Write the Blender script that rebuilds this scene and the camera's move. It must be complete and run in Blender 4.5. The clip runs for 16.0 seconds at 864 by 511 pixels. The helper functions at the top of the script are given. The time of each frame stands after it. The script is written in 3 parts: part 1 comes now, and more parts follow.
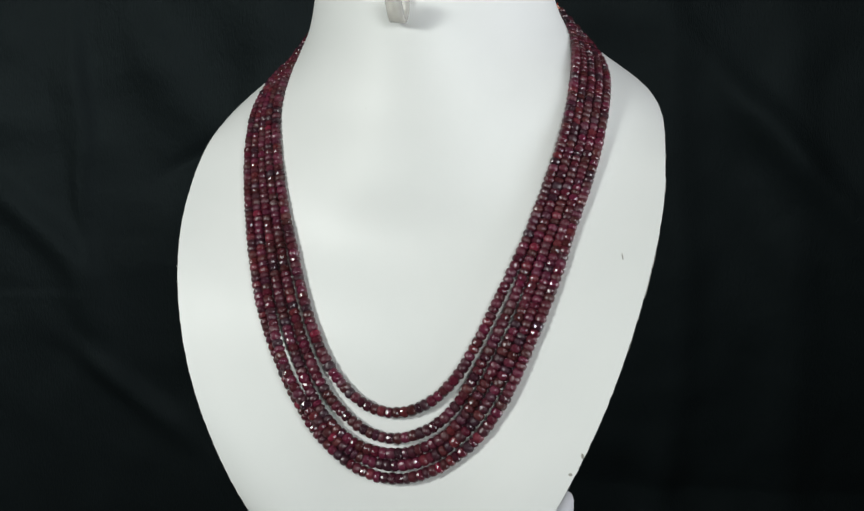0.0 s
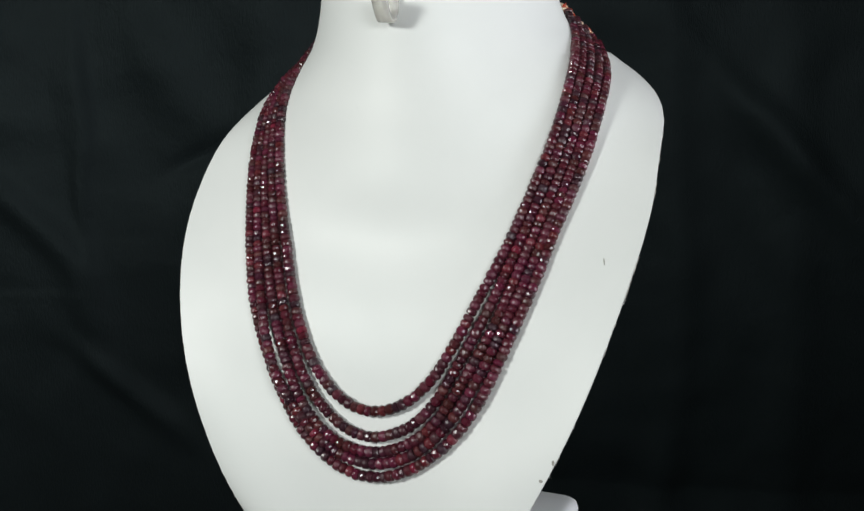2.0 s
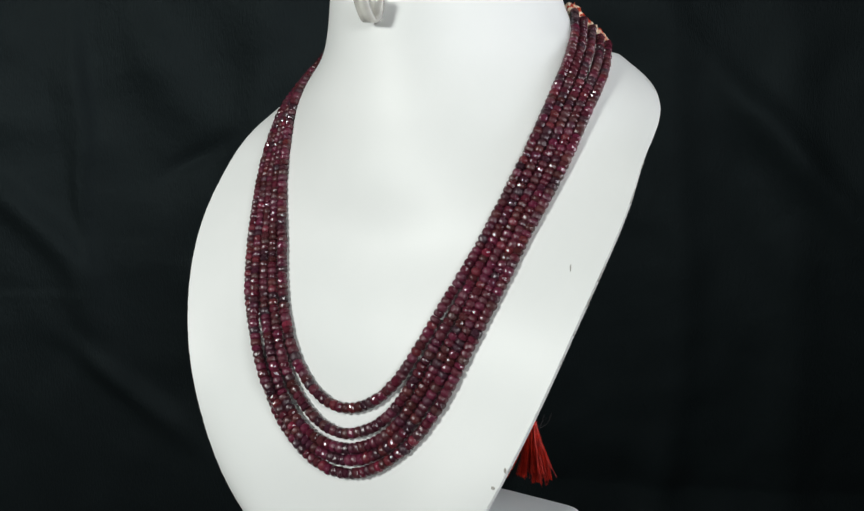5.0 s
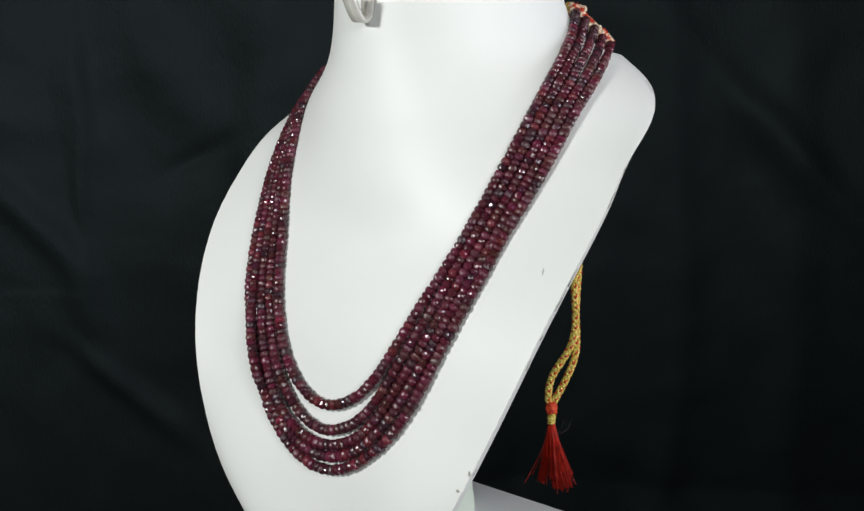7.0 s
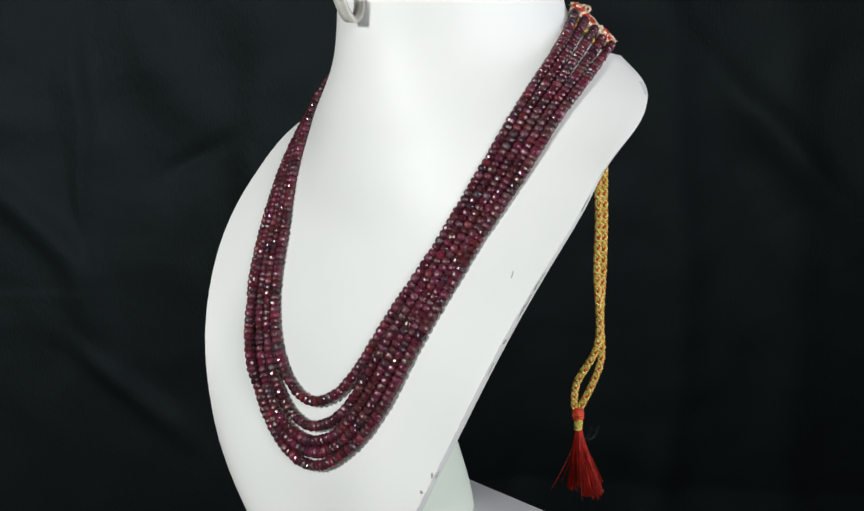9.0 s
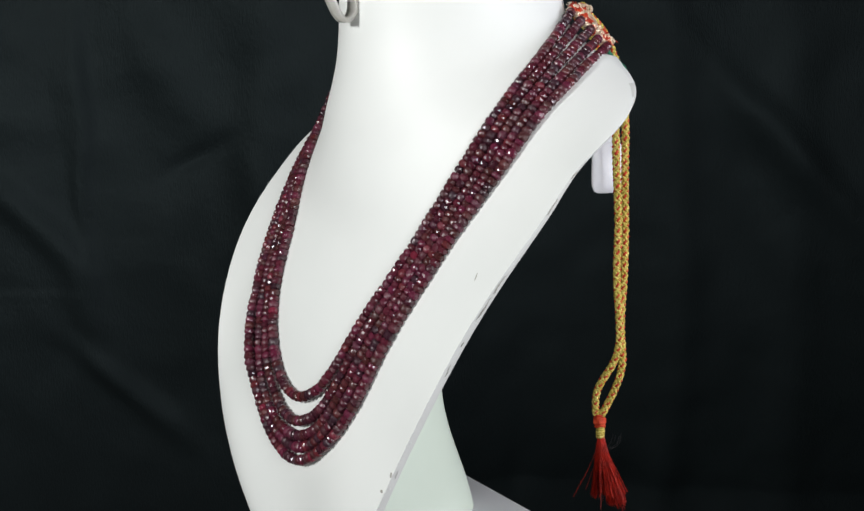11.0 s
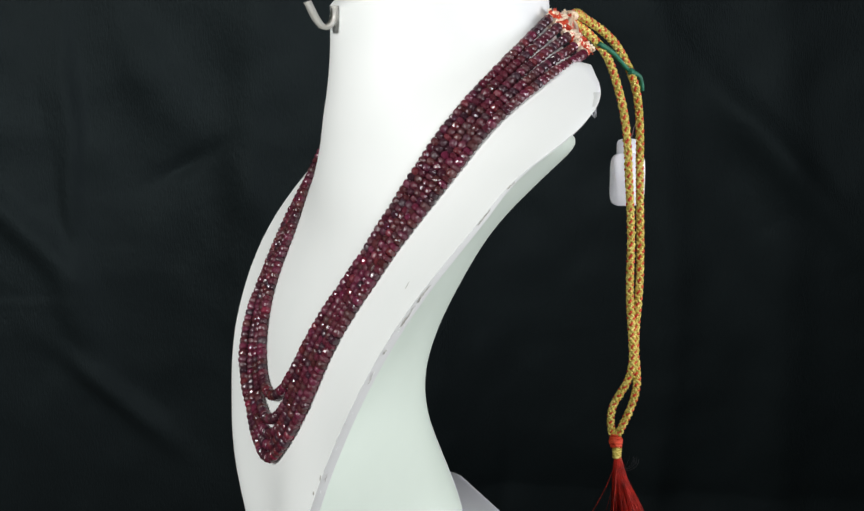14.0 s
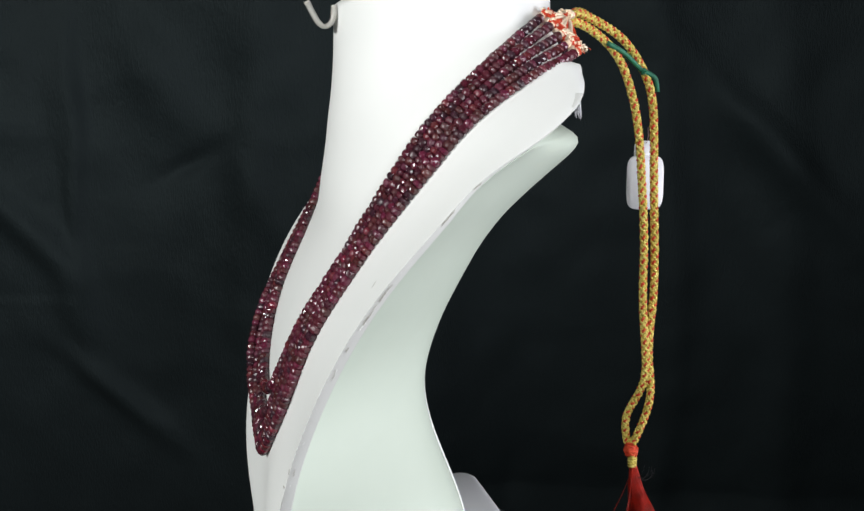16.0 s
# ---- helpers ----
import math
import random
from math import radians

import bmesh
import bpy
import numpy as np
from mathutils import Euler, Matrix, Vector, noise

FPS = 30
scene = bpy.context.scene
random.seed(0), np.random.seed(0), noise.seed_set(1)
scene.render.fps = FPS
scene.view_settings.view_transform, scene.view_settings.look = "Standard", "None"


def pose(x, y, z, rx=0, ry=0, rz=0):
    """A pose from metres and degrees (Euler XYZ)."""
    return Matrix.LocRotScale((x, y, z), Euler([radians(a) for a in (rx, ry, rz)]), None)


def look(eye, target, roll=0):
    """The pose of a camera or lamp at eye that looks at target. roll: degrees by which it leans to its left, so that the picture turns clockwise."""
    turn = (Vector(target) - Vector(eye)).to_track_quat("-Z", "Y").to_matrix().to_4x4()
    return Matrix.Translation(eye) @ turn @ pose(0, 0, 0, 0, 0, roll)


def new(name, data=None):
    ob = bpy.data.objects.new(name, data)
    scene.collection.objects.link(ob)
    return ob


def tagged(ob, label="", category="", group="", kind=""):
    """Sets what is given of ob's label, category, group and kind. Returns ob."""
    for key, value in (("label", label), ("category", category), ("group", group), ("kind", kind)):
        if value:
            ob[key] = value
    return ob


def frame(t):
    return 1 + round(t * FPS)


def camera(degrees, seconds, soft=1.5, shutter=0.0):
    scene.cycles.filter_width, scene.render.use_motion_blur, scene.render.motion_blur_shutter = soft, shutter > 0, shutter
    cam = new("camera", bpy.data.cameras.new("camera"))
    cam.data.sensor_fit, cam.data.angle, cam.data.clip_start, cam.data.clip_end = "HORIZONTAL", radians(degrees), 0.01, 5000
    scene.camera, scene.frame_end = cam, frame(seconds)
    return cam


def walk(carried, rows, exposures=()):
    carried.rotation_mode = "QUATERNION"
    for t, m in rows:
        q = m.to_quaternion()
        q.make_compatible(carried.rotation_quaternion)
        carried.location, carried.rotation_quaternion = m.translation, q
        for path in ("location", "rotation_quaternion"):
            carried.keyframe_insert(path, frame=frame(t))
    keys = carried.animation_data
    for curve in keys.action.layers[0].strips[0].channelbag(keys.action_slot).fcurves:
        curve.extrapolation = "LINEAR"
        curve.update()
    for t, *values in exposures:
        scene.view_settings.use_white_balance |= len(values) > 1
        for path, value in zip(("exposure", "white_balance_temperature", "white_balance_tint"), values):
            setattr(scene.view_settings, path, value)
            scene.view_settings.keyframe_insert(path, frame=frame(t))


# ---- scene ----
# A jewellery bust turns slowly on a turntable before a black cloth; the camera stands on a tripod and is nudged once.
S = 0.57            # metres from the camera to the turning axis
H = 0.52            # height of the lens over the table, in units of S


def P(u, v, z):
    """A place on the turning things: u to the bust's left side, v forward, z up from the lens's height, all in units of S."""
    return Vector((u * S, -v * S, (z + H) * S))


# ---- camera ----
cam = camera(39.25, 16.0, soft=1.5)


def stand(pan, tilt):
    return pose(0, -S, H * S, 90 - 11.164 + tilt, 0, -0.523 - pan) @ pose(0, 0, 0, 0, 0, -0.22)


walk(cam, [(0.0, stand(0, 0)), (6.0, stand(0, 0)), (11.9, stand(0, 0)), (12.1, stand(0.09, 0.05)), (12.25, stand(0.27, 0.1)),
           (12.5, stand(0.33, 0.18)), (13.0, stand(0.43, 0.262)), (13.5, stand(0.455, 0.296)), (14.0, stand(0.467, 0.317)),
           (14.5, stand(0.468, 0.355)), (15.0, stand(0.443, 0.405)), (15.5, stand(0.39, 0.415)), (16.0, stand(0.335, 0.28))],
     exposures=[(0.0, -0.51, 6500, 9), (4.0, -0.39, 6500, 10), (6.5, -0.33, 6500, 11), (9.0, -0.26, 6500, 12), (12.0, -0.15, 6500, 13), (16.0, -0.04, 6500, 13)])

# ---- light ----
world = bpy.data.worlds.new("room_air")
world.use_nodes = True
scene.world = world
world.node_tree.nodes["Background"].inputs[0].default_value = (0.9, 0.95, 1.0, 1)
world.node_tree.nodes["Background"].inputs[1].default_value = 0.02


def softbox(name, eye, target, size, watts, colour, spread=100):
    data = bpy.data.lights.new(name, "AREA")
    data.shape, data.size, data.size_y = "RECTANGLE", size[0], size[1]
    data.energy, data.color, data.spread = watts, colour, radians(spread)
    ob = new(name, data)
    ob.matrix_world = look(eye, target)
    return ob


softbox("softbox_key", (-1.35, -0.95, 0.80), (0, 0, 0.22), (0.22, 0.22), 15.8, (0.97, 1.0, 0.955), 140)
# added fill: stands for room light from the front and lifts the backing
softbox("front_fill", (0.50, -1.65, 0.74), (0, 0, 0.28), (0.5, 0.5), 7.0, (0.96, 0.99, 0.98), 120)
softbox("softbox_fill", (1.50, -0.58, 0.16), (0, -0.30, 0.27), (0.9, 0.8), 7.4, (0.94, 0.96, 1.0), 92)


# ---- materials ----
def material(name):
    m = bpy.data.materials.new(name)
    m.use_nodes = True
    nt = m.node_tree
    return m, nt, nt.nodes["Principled BSDF"]


def node(nt, kind, **values):
    n = nt.nodes.new(kind)
    for k, val in values.items():
        n.inputs[k].default_value = val
    return n


def ramp(nt, source, stops):
    r = nt.nodes.new("ShaderNodeValToRGB")
    while len(r.color_ramp.elements) < len(stops):
        r.color_ramp.elements.new(0.5)
    for e, (at, c) in zip(r.color_ramp.elements, stops):
        e.position, e.color = at, (*c, 1)
    nt.links.new(source, r.inputs[0])
    return r.outputs[0]


def bumped(nt, bsdf, source, strength, distance):
    b = node(nt, "ShaderNodeBump", Strength=strength, Distance=distance)
    nt.links.new(source, b.inputs["Height"])
    nt.links.new(b.outputs[0], bsdf.inputs["Normal"])
    return b


def coords(nt):
    return nt.nodes.new("ShaderNodeTexCoord").outputs["Object"]


def noisy(nt, scale, detail=4.0, rough=0.55, vec=None):
    n = node(nt, "ShaderNodeTexNoise", Scale=scale, Detail=detail, Roughness=rough)
    nt.links.new(vec or coords(nt), n.inputs["Vector"])
    return n.outputs["Fac"]


def plain(name, low, high, scale, roughness, bump=0.1, bump_scale=900.0, distance=0.0002, metal=0.0):
    m, nt, b = material(name)
    nt.links.new(ramp(nt, noisy(nt, scale), [(0.3, low), (0.7, high)]), b.inputs["Base Color"])
    b.inputs["Roughness"].default_value, b.inputs["Metallic"].default_value = roughness, metal
    bumped(nt, b, noisy(nt, bump_scale, 6.0), bump, distance)
    return m


def leatherette(name, low, high, dirt, roughness, speck=0.74):
    """Painted resin or leatherette: faint clouding, sparse specks and scuffs, a fine grain."""
    m, nt, b = material(name)
    base = ramp(nt, noisy(nt, 9.0), [(0.3, low), (0.7, high)])
    specks = ramp(nt, noisy(nt, 130.0, 2.0), [(speck, (0, 0, 0)), (speck + 0.05, (1, 1, 1))])
    where = ramp(nt, noisy(nt, 14.0, 2.0), [(0.5, (0, 0, 0)), (0.68, (1, 1, 1))])
    both = node(nt, "ShaderNodeMath")
    both.operation = "MULTIPLY"
    nt.links.new(specks, both.inputs[0])
    nt.links.new(where, both.inputs[1])
    mix = nt.nodes.new("ShaderNodeMix")
    mix.data_type = "RGBA"
    nt.links.new(both.outputs[0], mix.inputs["Factor"])
    nt.links.new(base, mix.inputs["A"])
    mix.inputs["B"].default_value = (*dirt, 1)
    nt.links.new(mix.outputs["Result"], b.inputs["Base Color"])
    rough = node(nt, "ShaderNodeMapRange")
    nt.links.new(noisy(nt, 22.0), rough.inputs[0])
    rough.inputs[3].default_value, rough.inputs[4].default_value = roughness - 0.06, roughness + 0.08
    nt.links.new(rough.outputs[0], b.inputs["Roughness"])
    bumped(nt, b, noisy(nt, 700.0, 5.0), 0.12, 0.0002)
    return m


def ruby():
    """Dark, cloudy ruby: every stone a little redder, browner or more purple than the next."""
    m, nt, b = material("cut_ruby")
    info = nt.nodes.new("ShaderNodeObjectInfo")
    tone = ramp(nt, info.outputs["Random"], [(0.0, (0.030, 0.010, 0.016)), (0.22, (0.092, 0.010, 0.022)), (0.42, (0.056, 0.013, 0.013)),
                                            (0.62, (0.124, 0.014, 0.037)), (0.80, (0.036, 0.012, 0.021)), (0.92, (0.098, 0.018, 0.019)), (1.0, (0.18, 0.016, 0.036))])
    cloud = ramp(nt, noisy(nt, 420.0, 3.0), [(0.3, (0.62, 0.6, 0.62)), (0.72, (1.25, 1.3, 1.35))])
    mix = nt.nodes.new("ShaderNodeMix")
    mix.data_type, mix.blend_type = "RGBA", "MULTIPLY"
    mix.inputs["Factor"].default_value = 1.0
    nt.links.new(tone, mix.inputs["A"])
    nt.links.new(cloud, mix.inputs["B"])
    nt.links.new(mix.outputs["Result"], b.inputs["Base Color"])
    b.inputs["IOR"].default_value = 1.62
    spread = node(nt, "ShaderNodeMath")             # some stones are polished, some dull
    spread.operation = "MULTIPLY"
    spread.inputs[1].default_value = 17.31
    nt.links.new(info.outputs["Random"], spread.inputs[0])
    part_of = node(nt, "ShaderNodeMath")
    part_of.operation = "FRACT"
    nt.links.new(spread.outputs[0], part_of.inputs[0])
    polish = node(nt, "ShaderNodeMapRange")
    nt.links.new(part_of.outputs[0], polish.inputs[0])
    polish.inputs[3].default_value, polish.inputs[4].default_value = 0.15, 0.44
    nt.links.new(polish.outputs[0], b.inputs["Roughness"])
    bumped(nt, b, noisy(nt, 900.0, 3.0), 0.08, 0.0002)
    return m


def cloth(name, low, high):
    m, nt, b = material(name)
    vec = coords(nt)
    nt.links.new(ramp(nt, noisy(nt, 3.0, 5.0, 0.6, vec), [(0.3, low), (0.7, high)]), b.inputs["Base Color"])
    b.inputs["Roughness"].default_value = 0.56
    b.inputs["Specular IOR Level"].default_value = 0.14
    b.inputs["Specular Tint"].default_value = (0.80, 1.0, 1.04, 1)
    stretch = node(nt, "ShaderNodeMapping")
    stretch.inputs["Scale"].default_value = (1.0, 1.0, 0.25)
    nt.links.new(vec, stretch.inputs["Vector"])
    fine = noisy(nt, 520.0, 3.0, 0.6, stretch.outputs[0])
    wide = noisy(nt, 26.0, 4.0, 0.55, vec)
    add = node(nt, "ShaderNodeMath")
    add.operation = "MULTIPLY_ADD"
    nt.links.new(wide, add.inputs[0])
    add.inputs[1].default_value = 2.0
    nt.links.new(fine, add.inputs[2])
    bumped(nt, b, add.outputs[0], 0.7, 0.0018)
    return m


# specks are wear; the base is greyed so the rim reads shaded
GREYED_RIM = leatherette("greyed_worn_edge", (0.53, 0.54, 0.52), (0.65, 0.66, 0.64), (0.30, 0.28, 0.24), 0.7, 0.60)
WHITE = leatherette("white_leatherette", (0.76, 0.78, 0.77), (0.82, 0.83, 0.82), (0.34, 0.31, 0.26), 0.48)
BACK = leatherette("pale_green_backing", (0.52, 0.59, 0.51), (0.58, 0.65, 0.57), (0.45, 0.43, 0.36), 0.6)
SMUDGE = plain("grey_smudge", (0.22, 0.21, 0.18), (0.46, 0.45, 0.42), 900.0, 0.7)
FOOT = leatherette("white_base", (0.70, 0.70, 0.74), (0.76, 0.75, 0.79), (0.5, 0.48, 0.45), 0.5)
CLEAR = plain("yellowed_clear_plastic", (0.80, 0.78, 0.70), (0.90, 0.89, 0.86), 260.0, 0.22)
CLEAR.node_tree.nodes["Principled BSDF"].inputs["Transmission Weight"].default_value = 0.55
RUBY = ruby()
# thread coloured darker than it is, for the shade between the beads
THREAD = plain("darkened_thread", (0.30, 0.16, 0.17), (0.42, 0.26, 0.27), 300.0, 0.7)
# the bright patches in this colour stand for glints on the metal thread
GOLD = plain("gold_thread", (0.46, 0.31, 0.012), (1.0, 0.88, 0.27), 950.0, 0.20, 1.0, 2600.0, 0.0006, 0.12)
PALEGOLD = plain("pale_gold_thread", (0.78, 0.55, 0.36), (1.0, 0.90, 0.74), 1200.0, 0.35, 0.6, 2500.0, 0.0003, 0.3)
ORANGE = plain("red_orange_thread", (0.46, 0.022, 0.004), (0.68, 0.075, 0.016), 500.0, 0.6, 0.3, 2500.0)
RED = plain("dark_red_silk", (0.27, 0.006, 0.002), (0.62, 0.022, 0.006), 240.0, 0.45, 0.2, 2500.0)
GREEN = plain("green_thread", (0.004, 0.08, 0.045), (0.012, 0.19, 0.10), 500.0, 0.6)
TAGPLASTIC = plain("white_tag_plastic", (0.72, 0.72, 0.77), (0.8, 0.8, 0.84), 120.0, 0.35, 0.05)
BLACKCLOTH = cloth("black_cloth", (0.0062, 0.0088, 0.0097), (0.0104, 0.0146, 0.0158))
TABLECLOTH = cloth("black_table_cloth", (0.010, 0.011, 0.012), (0.014, 0.015, 0.016))
BLACKPLASTIC = plain("black_plastic", (0.012, 0.012, 0.013), (0.02, 0.02, 0.021), 40.0, 0.5)
WALLPAINT = plain("grey_wall_paint", (0.40, 0.40, 0.39), (0.46, 0.46, 0.45), 4.0, 0.8, 0.1, 200.0)
FLOORPAINT = plain("grey_floor", (0.14, 0.135, 0.13), (0.20, 0.19, 0.18), 6.0, 0.6, 0.1, 200.0)


# ---- mesh helpers ----
def mesh_of(name, bm, mat, smooth=True):
    me = bpy.data.meshes.new(name)
    bm.to_mesh(me)
    bm.free()
    me.materials.append(mat)
    for f in me.polygons:
        f.use_smooth = smooth
    return me


def part(name, bm, mat, parent=None, label="", smooth=True):
    ob = new(name, mesh_of(name, bm, mat, smooth))
    if parent:
        ob.parent = parent
    return tagged(ob, label) if label else ob


def thing(name, label, category, group=""):
    return tagged(new(name), label, category, group)


def natural(knots, values, at):
    """A natural cubic spline through values at the knots."""
    x, y, at = np.asarray(knots, float), np.asarray(values, float), np.asarray(at, float)
    n, h = len(x), np.diff(x)
    a, r = np.zeros((n, n)), np.zeros(n)
    a[0, 0] = a[-1, -1] = 1
    for i in range(1, n - 1):
        a[i, i - 1:i + 2] = h[i - 1], 2 * (h[i - 1] + h[i]), h[i]
        r[i] = 6 * ((y[i + 1] - y[i]) / h[i] - (y[i] - y[i - 1]) / h[i - 1])
    m = np.linalg.solve(a, r)
    i = np.clip(np.searchsorted(x, at) - 1, 0, n - 2)
    s, t = (x[i + 1] - at) / h[i], (at - x[i]) / h[i]
    return s * y[i] + t * y[i + 1] + ((s ** 3 - s) * m[i] + (t ** 3 - t) * m[i + 1]) * h[i] ** 2 / 6


def path(points, count):
    """A smooth run of count places through points, evenly spaced along it."""
    pts = np.array([tuple(p) for p in points])
    d = np.r_[0, np.cumsum(np.linalg.norm(np.diff(pts, axis=0), axis=1))]
    fine = np.linspace(0, d[-1], count * 8)
    run = np.stack([natural(d, pts[:, k], fine) for k in range(3)], 1)
    e = np.r_[0, np.cumsum(np.linalg.norm(np.diff(run, axis=0), axis=1))]
    even = np.linspace(0, e[-1], count)
    return np.stack([np.interp(even, e, run[:, k]) for k in range(3)], 1)


def frames_along(run):
    """Tangent and two side directions at each place of a run, with no sudden twist."""
    tang = np.gradient(run, axis=0)
    tang /= np.linalg.norm(tang, axis=1)[:, None]
    side = np.cross(tang[0], (0.3, 0.9, 0.2))
    out = []
    for t in tang:
        side = side - t * (side @ t)
        side /= np.linalg.norm(side)
        out.append((t, side.copy(), np.cross(t, side)))
    return out


def tube(bm, run, radius, sides=6, cap=True):
    """A tube along a run; radius is a number or one for each place."""
    radius = np.broadcast_to(radius, len(run))
    rings = []
    for p, (t, a, b), r in zip(run, frames_along(run), radius):
        rings.append([bm.verts.new(p + r * (math.cos(k) * a + math.sin(k) * b)) for k in np.arange(sides) * 2 * math.pi / sides])
    for r0, r1 in zip(rings, rings[1:]):
        for k in range(sides):
            bm.faces.new((r0[k], r0[(k + 1) % sides], r1[(k + 1) % sides], r1[k]))
    if cap:
        bm.faces.new(rings[0][::-1])
        bm.faces.new(rings[-1])
    return bm


def loft(bm, rings, closed_ends=True):
    made = [[bm.verts.new(p) for p in ring] for ring in rings]
    n = len(made[0])
    for r0, r1 in zip(made, made[1:]):
        for k in range(n):
            bm.faces.new((r0[k], r0[(k + 1) % n], r1[(k + 1) % n], r1[k]))
    if closed_ends:
        bm.faces.new(made[0][::-1])
        bm.faces.new(made[-1])
    bmesh.ops.recalc_face_normals(bm, faces=bm.faces)
    return bm


def box(bm, lo, hi, bevel=0.0):
    m = Matrix.Translation((Vector(lo) + Vector(hi)) / 2) @ Matrix.Diagonal((*(Vector(hi) - Vector(lo)), 1))
    bmesh.ops.create_cube(bm, size=1, matrix=m)
    if bevel:
        bmesh.ops.bevel(bm, geom=list(bm.edges), offset=bevel, segments=2, affect="EDGES", profile=0.5)
    return bm


# ---- the room ----
def wall(name, lo, hi, mat, category="wall", label="plain light grey painted wall of the room"):
    return tagged(part(name, box(bmesh.new(), lo, hi), mat, smooth=False), label, category, kind="structure")


def room():
    wall("floor", (-2.2, -2.6, -0.80), (2.2, 1.7, -0.75), FLOORPAINT, "floor", "plain grey floor under the table")
    wall("ceiling", (-2.2, -2.6, 1.85), (2.2, 1.7, 1.9), WALLPAINT, "ceiling", "plain light grey painted ceiling of the room")
    wall("wall_north", (-2.2, 1.6, -0.75), (2.2, 1.7, 1.85), WALLPAINT)
    wall("wall_south", (-2.2, -2.6, -0.75), (2.2, -2.5, 1.85), WALLPAINT)
    wall("wall_west", (-2.2, -2.5, -0.75), (-2.1, 1.6, 1.85), WALLPAINT)
    wall("wall_east", (2.1, -2.5, -0.75), (2.2, 1.6, 1.85), WALLPAINT)


def ridge(d, width):
    return np.exp(-(d / width) ** 2)


def backdrop():
    """One hanging black cloth with soft vertical folds, creases and a few slanting pulls."""
    nx, nz, y0, far = 520, 360, 0.80, 1.22
    wide, tall = np.meshgrid(np.linspace(-1.5, 1.5, nx), np.linspace(-0.748, 1.3, nz))
    x, z = wide / far, H * S + (tall - H * S) / far
    y = np.full_like(x, y0) + np.interp(x, (-0.1, 0.1), (0.10, 0.45)) * np.clip(0.20 - tall, 0, 0.5) ** 2
    slant = 0.34 * np.clip(wide, 0, 0.6) - 0.03 * np.clip(wide, -0.8, 0)
    near = 1 + slant / (S + y0)
    y += slant
    west = np.clip(-x / 0.1, 0, 1)
    y += west * 0.014 * np.sin(x * 14.0 + 6.43) + (1 - west) * 0.030 * np.sin(x * 9.0 + 0.6)
    y += 0.006 * np.sin(x * 21.0 + 1.2 * np.sin(z * 2.0)) + 0.006 * np.sin(x * 4 + z * 3)
    # a lapped fold: the cloth rises to a crease and drops behind it
    crease = -0.316 + 0.003 * np.sin(z * 40)
    start = -0.348 + (0.275 - z) * 0.15
    lap = np.where(x < crease, np.clip((x - start) / (crease - start), 0, 1), ridge(x - crease, 0.009))
    y -= 0.0125 * lap * ridge(z - 0.20, 0.11)
    # a slanting pull that runs into the fold, and its run down to the table
    slope = (x + 0.408) - (0.158 - z) * 0.91
    y -= 0.0150 * ridge(slope, 0.020) * ridge(z - 0.115, 0.055)
    slope = (x + 0.330) - (0.08 - z) * 0.25
    y -= 0.0120 * ridge(slope, 0.018) * ridge(z - 0.03, 0.06)
    slope = (x + 0.318) + (z + 0.023) * 1.0
    y -= 0.0130 * ridge(slope, 0.015) * ridge(z + 0.055, 0.045)
    # short pulls and a soft fold nearer the bust
    slope = (z - 0.170) - (x + 0.205) * 0.50
    y += 0.0085 * ridge(slope, 0.010) * ridge(x + 0.205, 0.030)
    slope = (x + 0.262) - (0.311 - z) * 0.39
    y -= 0.0160 * ridge(slope, 0.030) * ridge(z - 0.26, 0.07)
    slope = (x + 0.150) - (0.16 - z) * 0.5
    y -= 0.0080 * ridge(slope, 0.022) * ridge(z - 0.13, 0.06)
    slope = (x - 0.30) - (0.22 - z) * 0.9
    y -= 0.0200 * ridge(slope, 0.024) * ridge(z - 0.17, 0.09)
    for at, w, deep in ((0.235, 0.02, 0.007), (0.36, 0.028, 0.009), (-0.14, 0.02, 0.005), (-0.47, 0.03, 0.01), (0.52, 0.03, 0.01)):
        y -= 1.6 * deep * ridge(x - at - 0.02 * np.sin(z * 5 + at * 9), w)
    for i in range(nz):
        for j in range(nx):
            y[i, j] += 0.012 * noise.noise((x[i, j] * 7, z[i, j] * 5, 3.1)) + 0.0034 * noise.noise((x[i, j] * 26, z[i, j] * 22, 9.0))
    verts = np.stack([wide * near, y, np.maximum(H * S + (tall - H * S) * near, -0.748)], -1).reshape(-1, 3)
    faces = [(i * nx + j, i * nx + j + 1, (i + 1) * nx + j + 1, (i + 1) * nx + j) for i in range(nz - 1) for j in range(nx - 1)]
    me = bpy.data.meshes.new("backdrop")
    me.from_pydata(verts.tolist(), [], faces)
    me.materials.append(BLACKCLOTH)
    for f in me.polygons:
        f.use_smooth = True
    ob = new("backdrop", me)
    thick = ob.modifiers.new("thickness", "SOLIDIFY")
    thick.thickness, thick.offset = 0.0012, 1.0
    tagged(ob, "black cotton backdrop cloth hanging in soft folds behind the bust", "backdrop", kind="structure")


